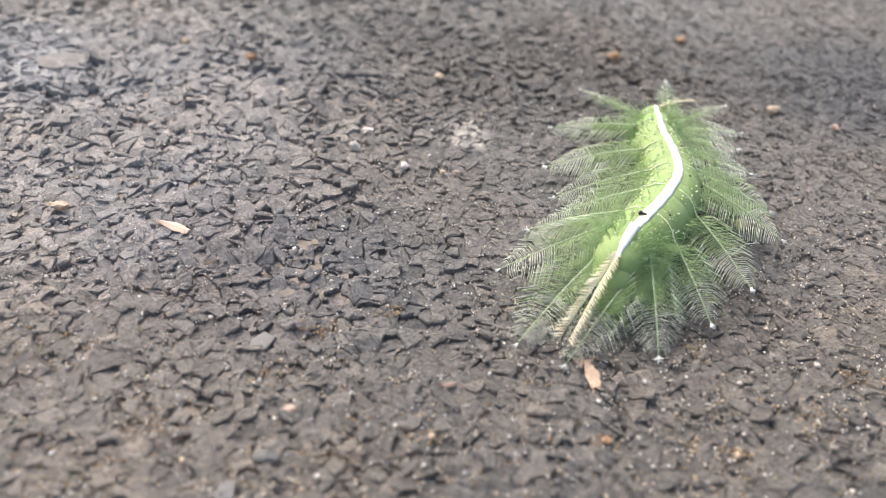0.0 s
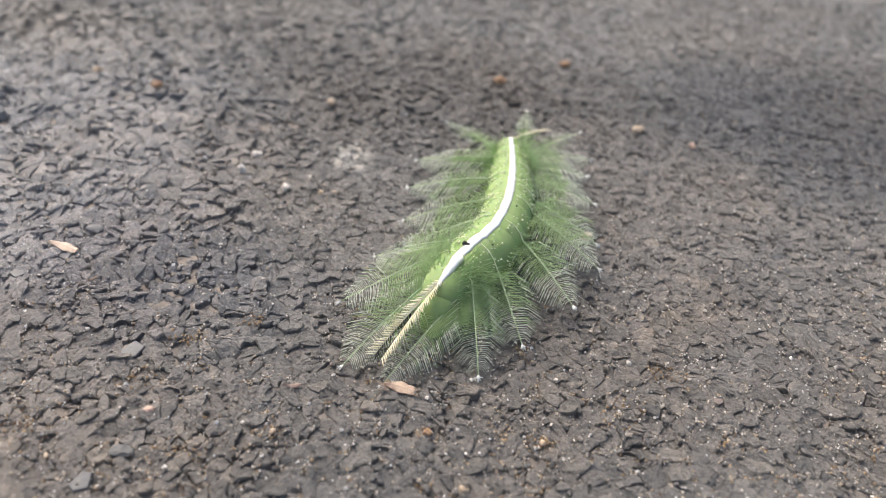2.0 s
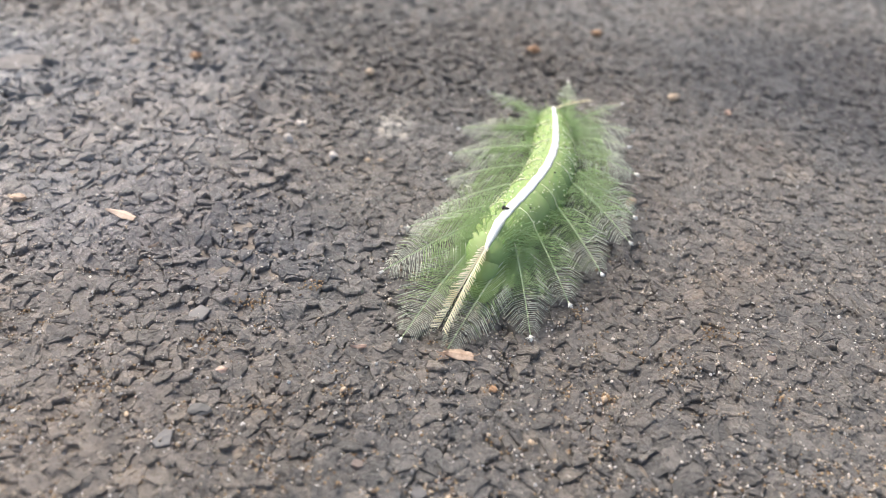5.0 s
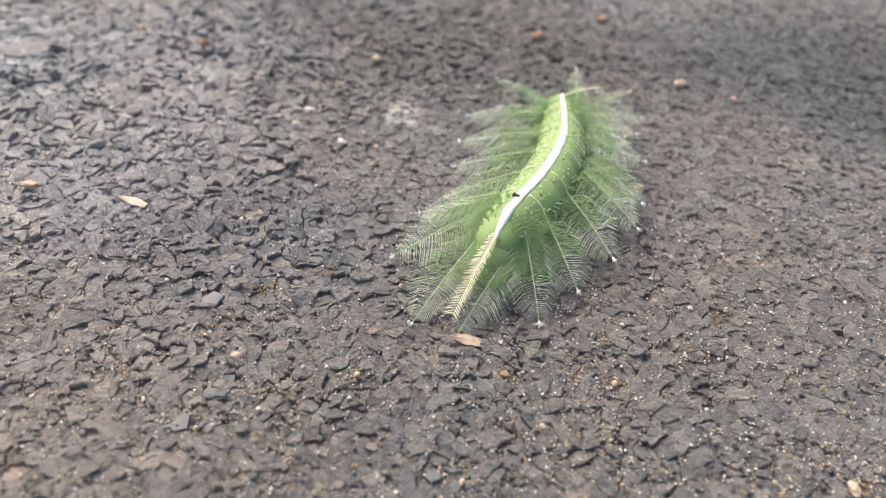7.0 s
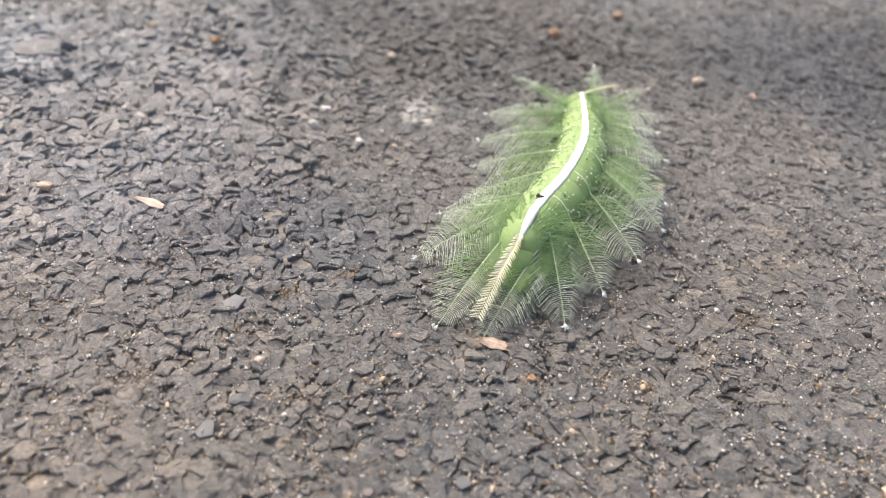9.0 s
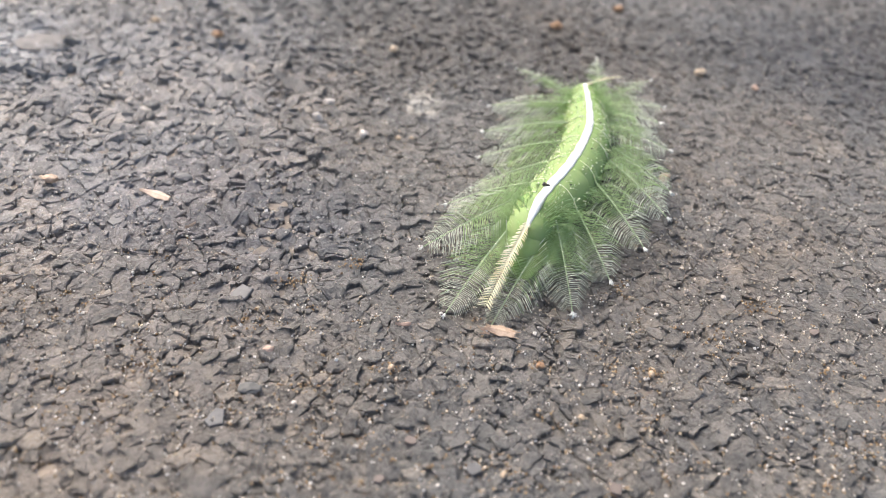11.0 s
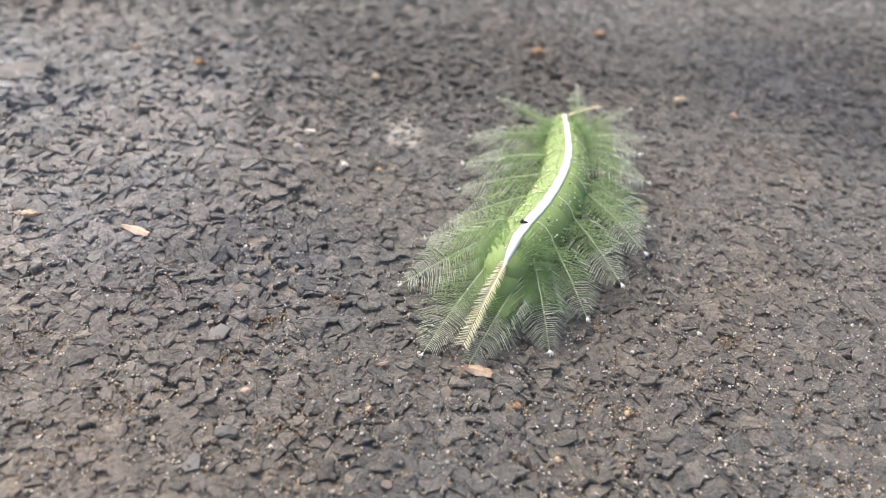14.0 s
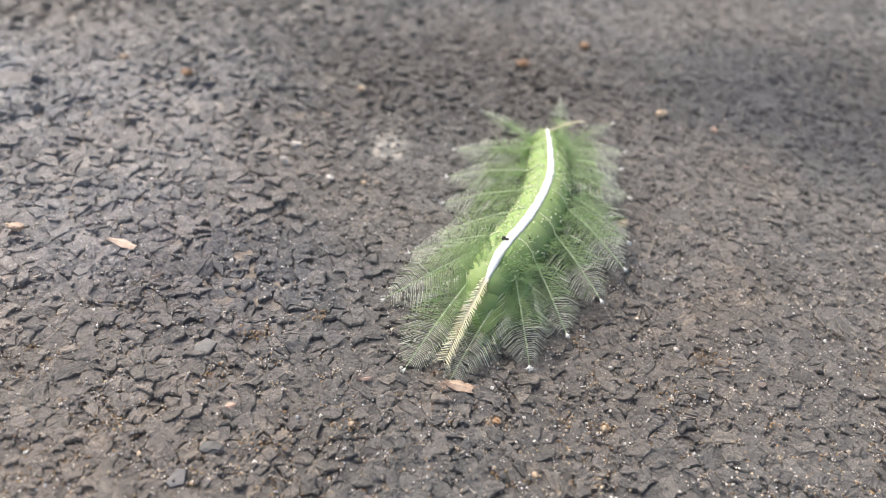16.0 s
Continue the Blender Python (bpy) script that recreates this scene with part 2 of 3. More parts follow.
def warp(x, y):
    """Crooks the joints, the same for the stones on both sides of one."""
    a = noise.noise_vector((x * 4.2, y * 4.2, 0.7))
    b = noise.noise_vector((x * 13.0, y * 13.0, 4.2))
    return x + 0.085 * a.x + 0.034 * b.x, y + 0.085 * a.y + 0.034 * b.y


def stone_cells():
    """Outlines of the packed stones: one cell for each scattered centre."""
    rnd = random.Random(11)
    pitch = 0.182
    seeds = {}
    for j in range(-47, 104):
        for i in range(-104, 95):
            x, y = (i + 0.5 * (j % 2)) * pitch, j * pitch * 0.9
            if in_view(x, y) and rnd.random() > (0.33 if y > -2.5 else 0.24) + 0.16 * rough_zone(x, y) + 0.45 * noise.noise((x * 1.7, y * 1.7, 6.0)):
                seeds[i, j] = (x + rnd.uniform(-0.55, 0.55) * pitch, y + rnd.uniform(-0.55, 0.55) * pitch)
    for (i, j), (x, y) in seeds.items():
        r = 0.42
        poly = [(x + r * math.cos(a), y + r * math.sin(a)) for a in (0.4, 1.45, 2.5, 3.5, 4.6, 5.6)]
        for dj in range(-4, 5):
            for di in range(-4, 5):
                o = seeds.get((i + di, j + dj))
                if o and (di or dj):
                    nx, ny = o[0] - x, o[1] - y
                    if nx * nx + ny * ny < 0.72:
                        poly = clip(poly, x + nx / 2, y + ny / 2, nx, ny)
                        if len(poly) < 3:
                            break
            if len(poly) < 3:
                break
        if len(poly) >= 3:
            yield x, y, poly


def stone_piece(x, y, poly, rnd):
    """One angular stone with a narrow worn shoulder and an uneven, tilted top."""
    loose = rough_zone(x, y)
    ring = []
    for i in range(len(poly)):
        a, b = poly[i - 1], poly[i]
        d = math.hypot(b[0] - a[0], b[1] - a[1])
        if d < 0.02:
            continue
        steps = max(1, round(d / 0.075))
        ring += [warp(lerp(a[0], b[0], k / steps), lerp(a[1], b[1], k / steps)) for k in range(steps)]
    if len(ring) < 4:
        ring = [warp(*p) for p in poly]
    cx, cy = sum(p[0] for p in ring) / len(ring), sum(p[1] for p in ring) / len(ring)
    out, drops = [], []
    for px, py in ring:
        d = max(0.02, math.hypot(px - cx, py - cy))
        open_joint = max(0.0, 0.15 + 0.12 * loose + 1.1 * noise.noise((px * 2.3, py * 2.3, 9.0)))
        gap = -0.022 + open_joint * (0.034 + 0.014 * loose) + rnd.uniform(-0.012, 0.010)
        k = min(1.4, max(0.6, 1 - gap / d))
        out.append(((px - cx) * k, (py - cy) * k))
        drops.append(0.005 + 0.045 * min(0.8, open_joint) + rnd.uniform(0, 0.010))
    ring = out
    top = rnd.gauss(0, (0.014 + 0.020 * loose) * (1 - 0.5 * worn_zone(cx, cy)))
    if rnd.random() < 0.09:
        top -= 0.04
    flat = worn_zone(cx, cy)
    lean = (0.10 + 0.18 * loose) * (1 - 0.6 * flat)
    tx, ty = rnd.gauss(0, lean), rnd.gauss(0, lean)
    n = len(ring)
    inner = rnd.uniform(0.78, 0.92)

    def height(px, py):
        return top + level(cx + px, cy + py) + relief(cx + px, cy + py) * (1 - 0.5 * flat) + tx * px + ty * py

    verts = [(px * 1.03, py * 1.03, -0.2) for px, py in ring]
    verts += [(px, py, height(px, py) - drop) for (px, py), drop in zip(ring, drops)]
    for px, py in ring:
        q = inner * rnd.uniform(0.92, 1.06)
        verts.append((px * q, py * q, height(px * q, py * q) + rnd.uniform(-0.007, 0.007)))
    fx, fy = rnd.uniform(-0.03, 0.03), rnd.uniform(-0.03, 0.03)
    for px, py in ring:
        q = 0.45 * rnd.uniform(0.8, 1.2)
        qx, qy = px * q + fx, py * q + fy
        verts.append((qx, qy, height(qx, qy) + 0.004 + rnd.uniform(-0.012, 0.014)))
    verts.append((fx, fy, height(fx, fy) + rnd.uniform(-0.006, 0.012)))
    faces = []
    for i in range(n):
        j = (i + 1) % n
        for r in (0, n, 2 * n):
            faces.append((r + i, r + j, r + n + j, r + n + i))
        faces.append((3 * n + i, 3 * n + j, 4 * n))
    perch = [(cx + a, cy + b, c) for a, b, c in rnd.sample(verts[2 * n : 4 * n], 4)]
    return cx, cy, verts, faces, perch


def build_stones(ground):
    rnd = random.Random(5)
    near, rest, corners, perches = [], Shape(), [], []
    for x, y, poly in stone_cells():
        cx, cy, verts, faces, perch = stone_piece(x, y, poly, rnd)
        perches += perch
        corners += [warp(*p) for p in poly[::2]]
        if math.hypot((cx + 0.8) / 1.5, cy + 3.9) < 1.62 and len(near) < 300:
            near.append((cx, cy, verts, faces))
        else:
            rest.add([(a + cx, b + cy, c) for a, b, c in verts], faces)
    for x, y in corners:
        for _ in range(rnd.choice((0, 0, 0, 1, 1))):
            r = rnd.uniform(0.02, 0.075)
            turn, sides = rnd.uniform(0, 6.3), rnd.choice((4, 5, 6))
            spread = [rnd.uniform(0.6, 1.1) * r for _ in range(sides)]
            px, py = x + rnd.gauss(0, 0.06), y + rnd.gauss(0, 0.06)
            top, tx, ty = level(px, py) + rnd.uniform(-0.01, 0.05), rnd.gauss(0, 0.2), rnd.gauss(0, 0.2)
            foot = [(q * math.cos(turn + 6.283 * i / sides), q * math.sin(turn + 6.283 * i / sides)) for i, q in enumerate(spread)]
            verts = [(px + a, py + b, -0.15) for a, b in foot] + [(px + a * 0.9, py + b * 0.9, top + tx * a + ty * b) for a, b in foot] + [(px, py, top + 0.012)]
            faces = [(i, (i + 1) % sides, sides + (i + 1) % sides, sides + i) for i in range(sides)]
            faces += [(sides + i, sides + (i + 1) % sides, 2 * sides) for i in range(sides)]
            rest.add(verts, faces)
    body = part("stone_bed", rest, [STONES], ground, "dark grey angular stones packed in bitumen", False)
    tagged(body, kind="stuff")
    for cx, cy, verts, faces in near:
        s = Shape()
        s.add(verts, faces)
        ob = part("stone", s, [STONE], ground, "", False)
        ob.location = (cx * U, cy * U, 0)
    return perches, corners


def build_grains(ground, perches, corners):
    """Sand and grit caught in the joints and on the tops of the stones."""
    rnd = random.Random(8)
    s = Shape()

    def thinned(x, y):
        """Less grit lies far up the road, where it is swept."""
        return 0.75 / (1 + math.exp(-(y - 1.8) * 1.6))

    def grain(x, y, z, r):
        q = [Vector(c) * r * rnd.uniform(0.6, 1.25) for c in ((1, 0, 0), (-1, 0, 0), (0, 1, 0), (0, -1, 0), (0, 0, 0.9), (0, 0, -1))]
        w = rnd.uniform(0, 6.3)
        e, g = math.cos(w), math.sin(w)
        s.add([(x + v.x * e - v.y * g, y + v.x * g + v.y * e, z + v.z + v.x * 0.3) for v in q], [(0, 2, 4), (2, 1, 4), (1, 3, 4), (3, 0, 4), (2, 0, 5), (1, 2, 5), (3, 1, 5), (0, 3, 5)])

    for x, y in corners:
        if rnd.random() < thinned(x, y):
            continue
        for _ in range(rnd.choice((0, 1, 1, 2, 3))):
            px, py = x + rnd.gauss(0, 0.035), y + rnd.gauss(0, 0.035)
            grain(px, py, level(px, py) + relief(px, py) + rnd.uniform(-0.02, 0.02), rnd.uniform(0.013, 0.027))
    for x, y, z in perches:
        k = rnd.random() + 0.25 * thinned(x, y) + 0.07 * worn_zone(x, y)
        if k < 0.19:
            grain(x, y, z + 0.008, rnd.uniform(0.016, 0.027))
        elif k < 0.255:
            grain(x, y, z + 0.014, rnd.uniform(0.022, 0.042))
    part("sand", s, [GRAIN], ground, "pale sand grains and grit caught between stones", False)["kind"] = "stuff"

    s = Shape()
    for x, y, spread, count in ((-4.44, -2.13, 0.16, 60), (-3.53, -1.63, 0.14, 40), (3.38, -1.95, 0.15, 40), (-0.41, -3.61, 0.10, 26), (1.37, -3.58, 0.13, 40), (-2.71, -3.85, 0.12, 24), (4.16, -3.34, 0.12, 24), (1.05, -1.75, 0.10, 24), (-3.9, -4.3, 0.2, 30), (-4.9, -3.1, 0.22, 30), (2.6, -2.6, 0.2, 26), (4.74, -5.15, 0.15, 40), (-2.8, -5.3, 0.15, 24), (-6.3, -4.2, 0.25, 36)):
        for _ in range(count):
            px, py = x + rnd.gauss(0, spread), y + rnd.gauss(0, spread * 0.7)
            grain(px, py, level(px, py) + rnd.uniform(0.01, 0.06), rnd.uniform(0.012, 0.032))
    for x, y in corners:
        drift = noise.noise((x * 0.8, y * 0.8, 12.0)) - 0.25 * (y + 2.0)
        if y < 0.5 and rnd.random() < 0.09 + 0.45 * drift:
            for _ in range(rnd.choice((1, 2, 3, 5))):
                px, py = x + rnd.gauss(0, 0.045), y + rnd.gauss(0, 0.035)
                grain(px, py, level(px, py) + relief(px, py) + rnd.uniform(-0.03, 0.015), rnd.uniform(0.012, 0.030))
    part("rusty_sand", s, [RUST], ground, "rust-brown sandy crumbs between stones", False)["kind"] = "stuff"


# ---------------------------------------------------------------- litter


def pebble(name, x, y, size, mat, label, turn=0.0, flat=0.6, seed=0, lift=0.03):
    """A small irregular stone or crumb."""
    rnd = random.Random(seed + 40)
    bm = bmesh.new()
    bmesh.ops.create_icosphere(bm, subdivisions=2, radius=1)
    a, b = size
    for v in bm.verts:
        d = 1 + 0.45 * noise.noise(v.co * 1.4 + Vector((seed * 3.7, 1.3, 0))) + rnd.uniform(-0.09, 0.09)
        v.co = Vector((v.co.x * a / 2 * d, v.co.y * b / 2 * d, v.co.z * b / 2 * flat * d))
    low = min(v.co.z for v in bm.verts)
    for v in bm.verts:
        v.co *= U
    me = bpy.data.meshes.new(name)
    bm.to_mesh(me)
    bm.free()
    me.materials.append(mat)
    me.polygons.foreach_set("use_smooth", [False] * len(me.polygons))
    ob = new(name, me)
    ob.matrix_basis = pose(x * U, y * U, (level(x, y) + relief(x, y) - low * 0.75 + lift) * U, 0, 0, turn)
    return tagged(ob, label, "pebble", "litter on the asphalt")


def slab(x, y, size, mat, label, turn=0.0, seed=0):
    """A flat-topped angular stone set in the bitumen."""
    rnd = random.Random(seed + 90)
    a, b = size
    n = rnd.choice((4, 5, 5, 6))
    ring = []
    for i in range(n):
        w = 6.283 * (i + rnd.uniform(-0.22, 0.22)) / n
        ring.append((a / 2 * math.cos(w) * rnd.uniform(0.9, 1.2), b / 2 * math.sin(w) * rnd.uniform(0.9, 1.2)))
    tx, ty = rnd.gauss(0, 0.05), rnd.gauss(0, 0.05)
    s = Shape()
    verts = [(px, py, -0.12) for px, py in ring]
    verts += [(px, py, 0.010 + tx * px + ty * py) for px, py in ring]
    verts += [(px * 0.9, py * 0.9, 0.026 + tx * px + ty * py) for px, py in ring]
    verts.append((0, 0, 0.03))
    faces = [(r + i, r + (i + 1) % n, r + n + (i + 1) % n, r + n + i) for r in (0, n) for i in range(n)]
    faces += [(2 * n + i, 2 * n + (i + 1) % n, 3 * n) for i in range(n)]
    s.add(verts, faces)
    ob = new("set_stone", s.mesh("set_stone", [mat], False))
    ob.matrix_basis = pose(x * U, y * U, (level(x, y) + max(0.0, relief(x, y)) + 0.005) * U, 0, 0, turn)
    return tagged(ob, label, "stone", "litter on the asphalt")


def flake(name, length, width, mat, label, seed=0, frayed=0):
    """A thin splinter of wood, pointed, bent and split at its ends."""
    rnd = random.Random(seed + 70)
    s = Shape()
    n = 9
    rows = []
    for side in (0, 1):
        for i in range(n):
            u = i / (n - 1)
            w = width * (0.25 + 0.75 * math.sin(math.pi * (0.12 + 0.76 * u)) ** 0.8) * rnd.uniform(0.85, 1.1) * (0.35 + 0.65 * min(1.0, u * 2.2))
            bend = 0.05 * math.sin(u * 3.1 + seed) * length
            z = 0.03 + 0.05 * length * (u - 0.4) ** 2 + (0.022 if side else 0)
            for v in (-0.5, 0.0, 0.5):
                rows.append(((u - 0.5) * length, v * w + bend, z + (0.025 if v == 0 else rnd.uniform(-0.01, 0.01)) - 0.02))
    m = n * 3
    faces = []
    for i in range(n - 1):
        for j in range(2):
            a = i * 3 + j
            faces.append((m + a, m + a + 3, m + a + 4, m + a + 1))
            faces.append((a, a + 1, a + 4, a + 3))
        a = i * 3
        faces.append((a, a + 3, m + a + 3, m + a))
        a = i * 3 + 2
        faces.append((a, m + a, m + a + 3, a + 3))
    for i in (0, n - 1):
        for j in range(2):
            a = i * 3 + j
            faces.append((a, a + 1, m + a + 1, m + a) if i else (a, m + a, m + a + 1, a + 1))
    s.add(rows, faces)
    for _ in range(frayed):
        u = rnd.choice((-0.5, -0.5, 0.5)) * length
        p = Vector((u * rnd.uniform(0.5, 0.95), rnd.uniform(-0.4, 0.4) * width, 0.04))
        s.tube([p, p + Vector((math.copysign(rnd.uniform(0.05, 0.14), u), rnd.uniform(-0.06, 0.06), rnd.uniform(-0.02, 0.07)))], [0.014, 0.006], 4)
    ob = new(name, s.mesh(name, [mat], False))
    return tagged(ob, label, "wood flake", "litter on the asphalt")


def build_litter():
    chip = flake("wood_splinter", 0.66, 0.19, DRY, "pale tan wood splinter lying on dark asphalt", 1)
    chip.matrix_basis = pose(-7.45 * U, -0.14 * U, (level(-7.4, -0.1) + 0.035) * U, 4, 0, -14)
    sliver = flake("red_sliver", 0.26, 0.07, PINK, "thin pinkish brown sliver on dark asphalt", 3)
    sliver.matrix_basis = pose(-2.57 * U, -2.96 * U, 0.04 * U, 0, 0, 8)
    bit = flake("tan_sliver", 0.2, 0.05, BARK, "tiny pale sliver stuck between stones", 4)
    bit.matrix_basis = pose(-6.55 * U, -0.95 * U, 0.05 * U, 0, 0, 40)
    for x, y, size, mat, label, turn, flat, seed in (
        (2.40, 1.62, (0.24, 0.23), TAN, "pinkish tan pebble beside the caterpillar", 20, 0.8, 1),
        (4.01, 6.08, (0.30, 0.22), TAN, "tan pebble on worn asphalt", 10, 0.7, 2),
        (-3.83, 2.36, (0.18, 0.17), WHITE, "small pale tan pebble on asphalt", 30, 0.8, 3),
        (-4.89, 2.80, (0.15, 0.24), WHITE, "small pale grey pebble on asphalt", 70, 0.8, 4),
        (-4.72, 3.51, (0.24, 0.20), WHITE, "small whitish pebble on asphalt", 10, 0.7, 5),
        (-9.48, 0.07, (0.30, 0.20), BARK, "pale tan pebble on asphalt", 0, 0.7, 7),
        (-7.85, 6.13, (0.30, 0.24), ORANGE, "orange brown crumb on asphalt", 15, 0.7, 8),
        (0.60, 8.06, (0.34, 0.28), ORANGE, "orange brown crumb on dark asphalt", 0, 0.7, 9),
        (2.40, 9.42, (0.32, 0.26), ORANGE, "rusty orange crumb on dark asphalt", 40, 0.7, 10),
        (-3.52, 6.04, (0.20, 0.18), TAN, "small brownish pebble on asphalt", 0, 0.8, 11),
        (-11.95, 5.33, (0.95, 0.75), FLAT, "large pale worn stone in the asphalt", 20, 0.06, 12),
        (-9.60, 6.80, (0.24, 0.18), TAN, "small tan crumb on asphalt", 0, 0.7, 13),
        (-7.09, 0.43, (0.34, 0.24), GREY, "smooth light grey stone in the asphalt", 0, 0.5, 14),
        (-4.59, -3.68, (0.17, 0.13), PINK, "small salmon brown pebble between stones", 20, 0.8, 15),
        (-4.71, -4.47, (0.36, 0.22), DARK, "dark grey rounded stone in the asphalt", 8, 0.4, 16),
        (-3.10, 2.35, (0.11, 0.10), TAN, "tiny tan pebble on asphalt", 0, 0.8, 17),
        (-3.40, 2.75, (0.10, 0.09), WHITE, "tiny whitish pebble on asphalt", 0, 0.8, 18),
        (1.60, -2.35, (0.075, 0.055), WHITE, "tiny white grit stone on asphalt", 0, 0.8, 19),
        (-6.15, -2.15, (0.07, 0.06), WHITE, "tiny white grit stone on asphalt", 0, 0.8, 20),
        (0.45, -2.95, (0.06, 0.055), WHITE, "tiny white grit stone on asphalt", 0, 0.8, 21),
    ):
        pebble("pebble", x, y, size, mat, label, turn, flat, seed)
    kinds = {
        TAN: "small tan grit stone caught in the asphalt", WHITE: "small white grit stone caught in the asphalt",
        PINK: "dull pinkish pebble in the asphalt", RUSTY: "reddish brown flat stone in the asphalt",
        DARK: "dark stone set in the asphalt", GREY: "light grey worn stone set in the asphalt", ORANGE: "orange grit stone caught in the asphalt"}
    for seed, (x, y, size, mat) in enumerate((
        (-2.83, 2.42, 0.11, TAN), (-4.65, 0.38, 0.11, WHITE), (-3.81, 1.26, 0.08, WHITE), (5.22, 5.54, 0.20, PINK),
        (5.66, 4.11, 0.18, RUSTY), (4.97, 6.71, 0.30, DARK), (-2.68, -3.84, 0.10, TAN), (-5.05, -3.66, 0.10, WHITE),
        (-5.74, -4.61, 0.10, TAN), (-2.29, -5.12, 0.16, RUSTY), (-2.67, -5.77, 0.14, RUSTY), (-5.07, -4.99, 0.30, GREY),
        (0.85, -2.33, 0.09, WHITE), (2.85, -1.82, 0.14, WHITE), (4.29, -1.75, 0.14, WHITE), (4.22, -2.47, 0.16, RUSTY),
        (1.49, -3.25, 0.09, WHITE), (1.35, -3.60, 0.12, TAN), (0.18, -4.55, 0.11, TAN), (-0.39, -3.64, 0.13, ORANGE),
        (-1.39, -5.53, 0.20, GREY), (-0.99, -5.62, 0.13, TAN), (4.57, -5.21, 0.26, TAN), (0.55, -5.67, 0.24, RUSTY),
        (-9.70, 0.18, 0.10, TAN), (-7.94, -0.91, 0.24, GREY), (-5.30, -2.48, 0.36, GREY), (-9.19, 1.43, 0.26, GREY))):
        if mat in (GREY, DARK, RUSTY):
            slab(x, y, (size * 1.15, size * 0.95), mat, kinds[mat], 37 * seed, seed)
            continue
        if mat is WHITE:
            size *= 0.72
        pebble("pebble", x, y, (size, size * (0.6 + 0.05 * (seed % 7))), mat, kinds[mat], 37 * seed, 0.7, seed + 50)
    return flake("wood_chip", 0.50, 0.20, BARK, "tan wood chip pushed along before the caterpillar", 7, 16)


# ---------------------------------------------------------------- caterpillar
# The line of its back on the plan, from front to tail, at stations along its body.
STATIONS = (-1.6, -0.8, 0.0, 0.8, 1.6, 2.4, 3.2, 4.2)
LINES = {
    0.0: ((-0.13, -1.38), (-0.11, -0.69), (0.27, -0.04), (0.68, 0.65), (0.98, 1.39), (1.01, 2.18), (0.93, 2.97), (0.96, 3.96)),
    1.0: ((-0.32, -1.54), (-0.24, -0.9), (0.11, -0.22), (0.5, 0.47), (0.79, 1.21), (0.9, 2), (0.86, 2.79), (0.82, 3.62)),
    2.0: ((-0.44, -1.75), (-0.33, -1.14), (0.02, -0.46), (0.44, 0.22), (0.67, 0.98), (0.77, 1.77), (0.8, 2.57), (0.79, 3.57)),
    3.5: ((-0.54, -1.91), (-0.55, -1.21), (-0.26, -0.5), (0.11, 0.21), (0.45, 0.93), (0.66, 1.7), (0.74, 2.49), (0.76, 3.48)),
    7.0: ((-0.54, -1.91), (-0.55, -1.21), (-0.24, -0.52), (0.15, 0.18), (0.46, 0.92), (0.68, 1.68), (0.76, 2.47), (0.8, 3.46)),
    16.0: ((-0.54, -1.91), (-0.55, -1.21), (-0.24, -0.52), (0.15, 0.18), (0.46, 0.92), (0.68, 1.68), (0.76, 2.47), (0.8, 3.46)),
}
SEGMENTS = [-0.90, -0.74, -0.52] + [-0.24 + 0.43 * i for i in range(11)]


def back_line(t, s):
    """Place and heading of the back at station s and key time t."""
    pts = LINES[t]

    def at(q):
        q = min(max(q, STATIONS[0] - 0.5), STATIONS[-1] + 0.5)
        i = max(0, min(len(STATIONS) - 2, sum(q >= c for c in STATIONS) - 1))
        k = (q - STATIONS[i]) / (STATIONS[i + 1] - STATIONS[i])
        p = [Vector(pts[max(0, min(len(pts) - 1, i + d))]) for d in (-1, 0, 1, 2)]
        if not 0 <= k <= 1:
            return p[1] + (p[2] - p[1]) * k
        return 0.5 * (2 * p[1] + (p[2] - p[0]) * k + (2 * p[0] - 5 * p[1] + 4 * p[2] - p[3]) * k**2 + (3 * p[1] - p[0] - 3 * p[2] + p[3]) * k**3)

    a, b = at(s - 0.25), at(s + 0.25)
    d = b - a
    return at(s), math.degrees(math.atan2(-d.x, d.y))


def ease(s, table):
    return float(np.interp(s, [a for a, _ in table], [b for _, b in table]))


TOP = ((-1.7, 0.28), (-1.16, 0.34), (-1.04, 0.50), (-0.9, 0.60), (-0.74, 0.88), (-0.52, 1.10), (-0.24, 1.17), (0, 1.19), (1, 1.19), (2.5, 1.12), (3.5, 1.05), (4.2, 0.9))
WIDE = ((-1.7, 0.18), (-1.16, 0.22), (-1.04, 0.27), (-0.9, 0.30), (-0.74, 0.39), (-0.52, 0.46), (-0.24, 0.50), (0.5, 0.53), (2.5, 0.50), (3.5, 0.44), (4.2, 0.32))
LAST = max(LINES)


def segment_pose(s, t, root):
    p, turn = back_line(t, s)
    return pose((p.x - root.x) * U, (p.y - root.y) * U, 0, 0, 0, turn)


HALF = 0.62


def girth(u):
    return math.sqrt(max(0.0, 1 - abs(u) ** 2.4))


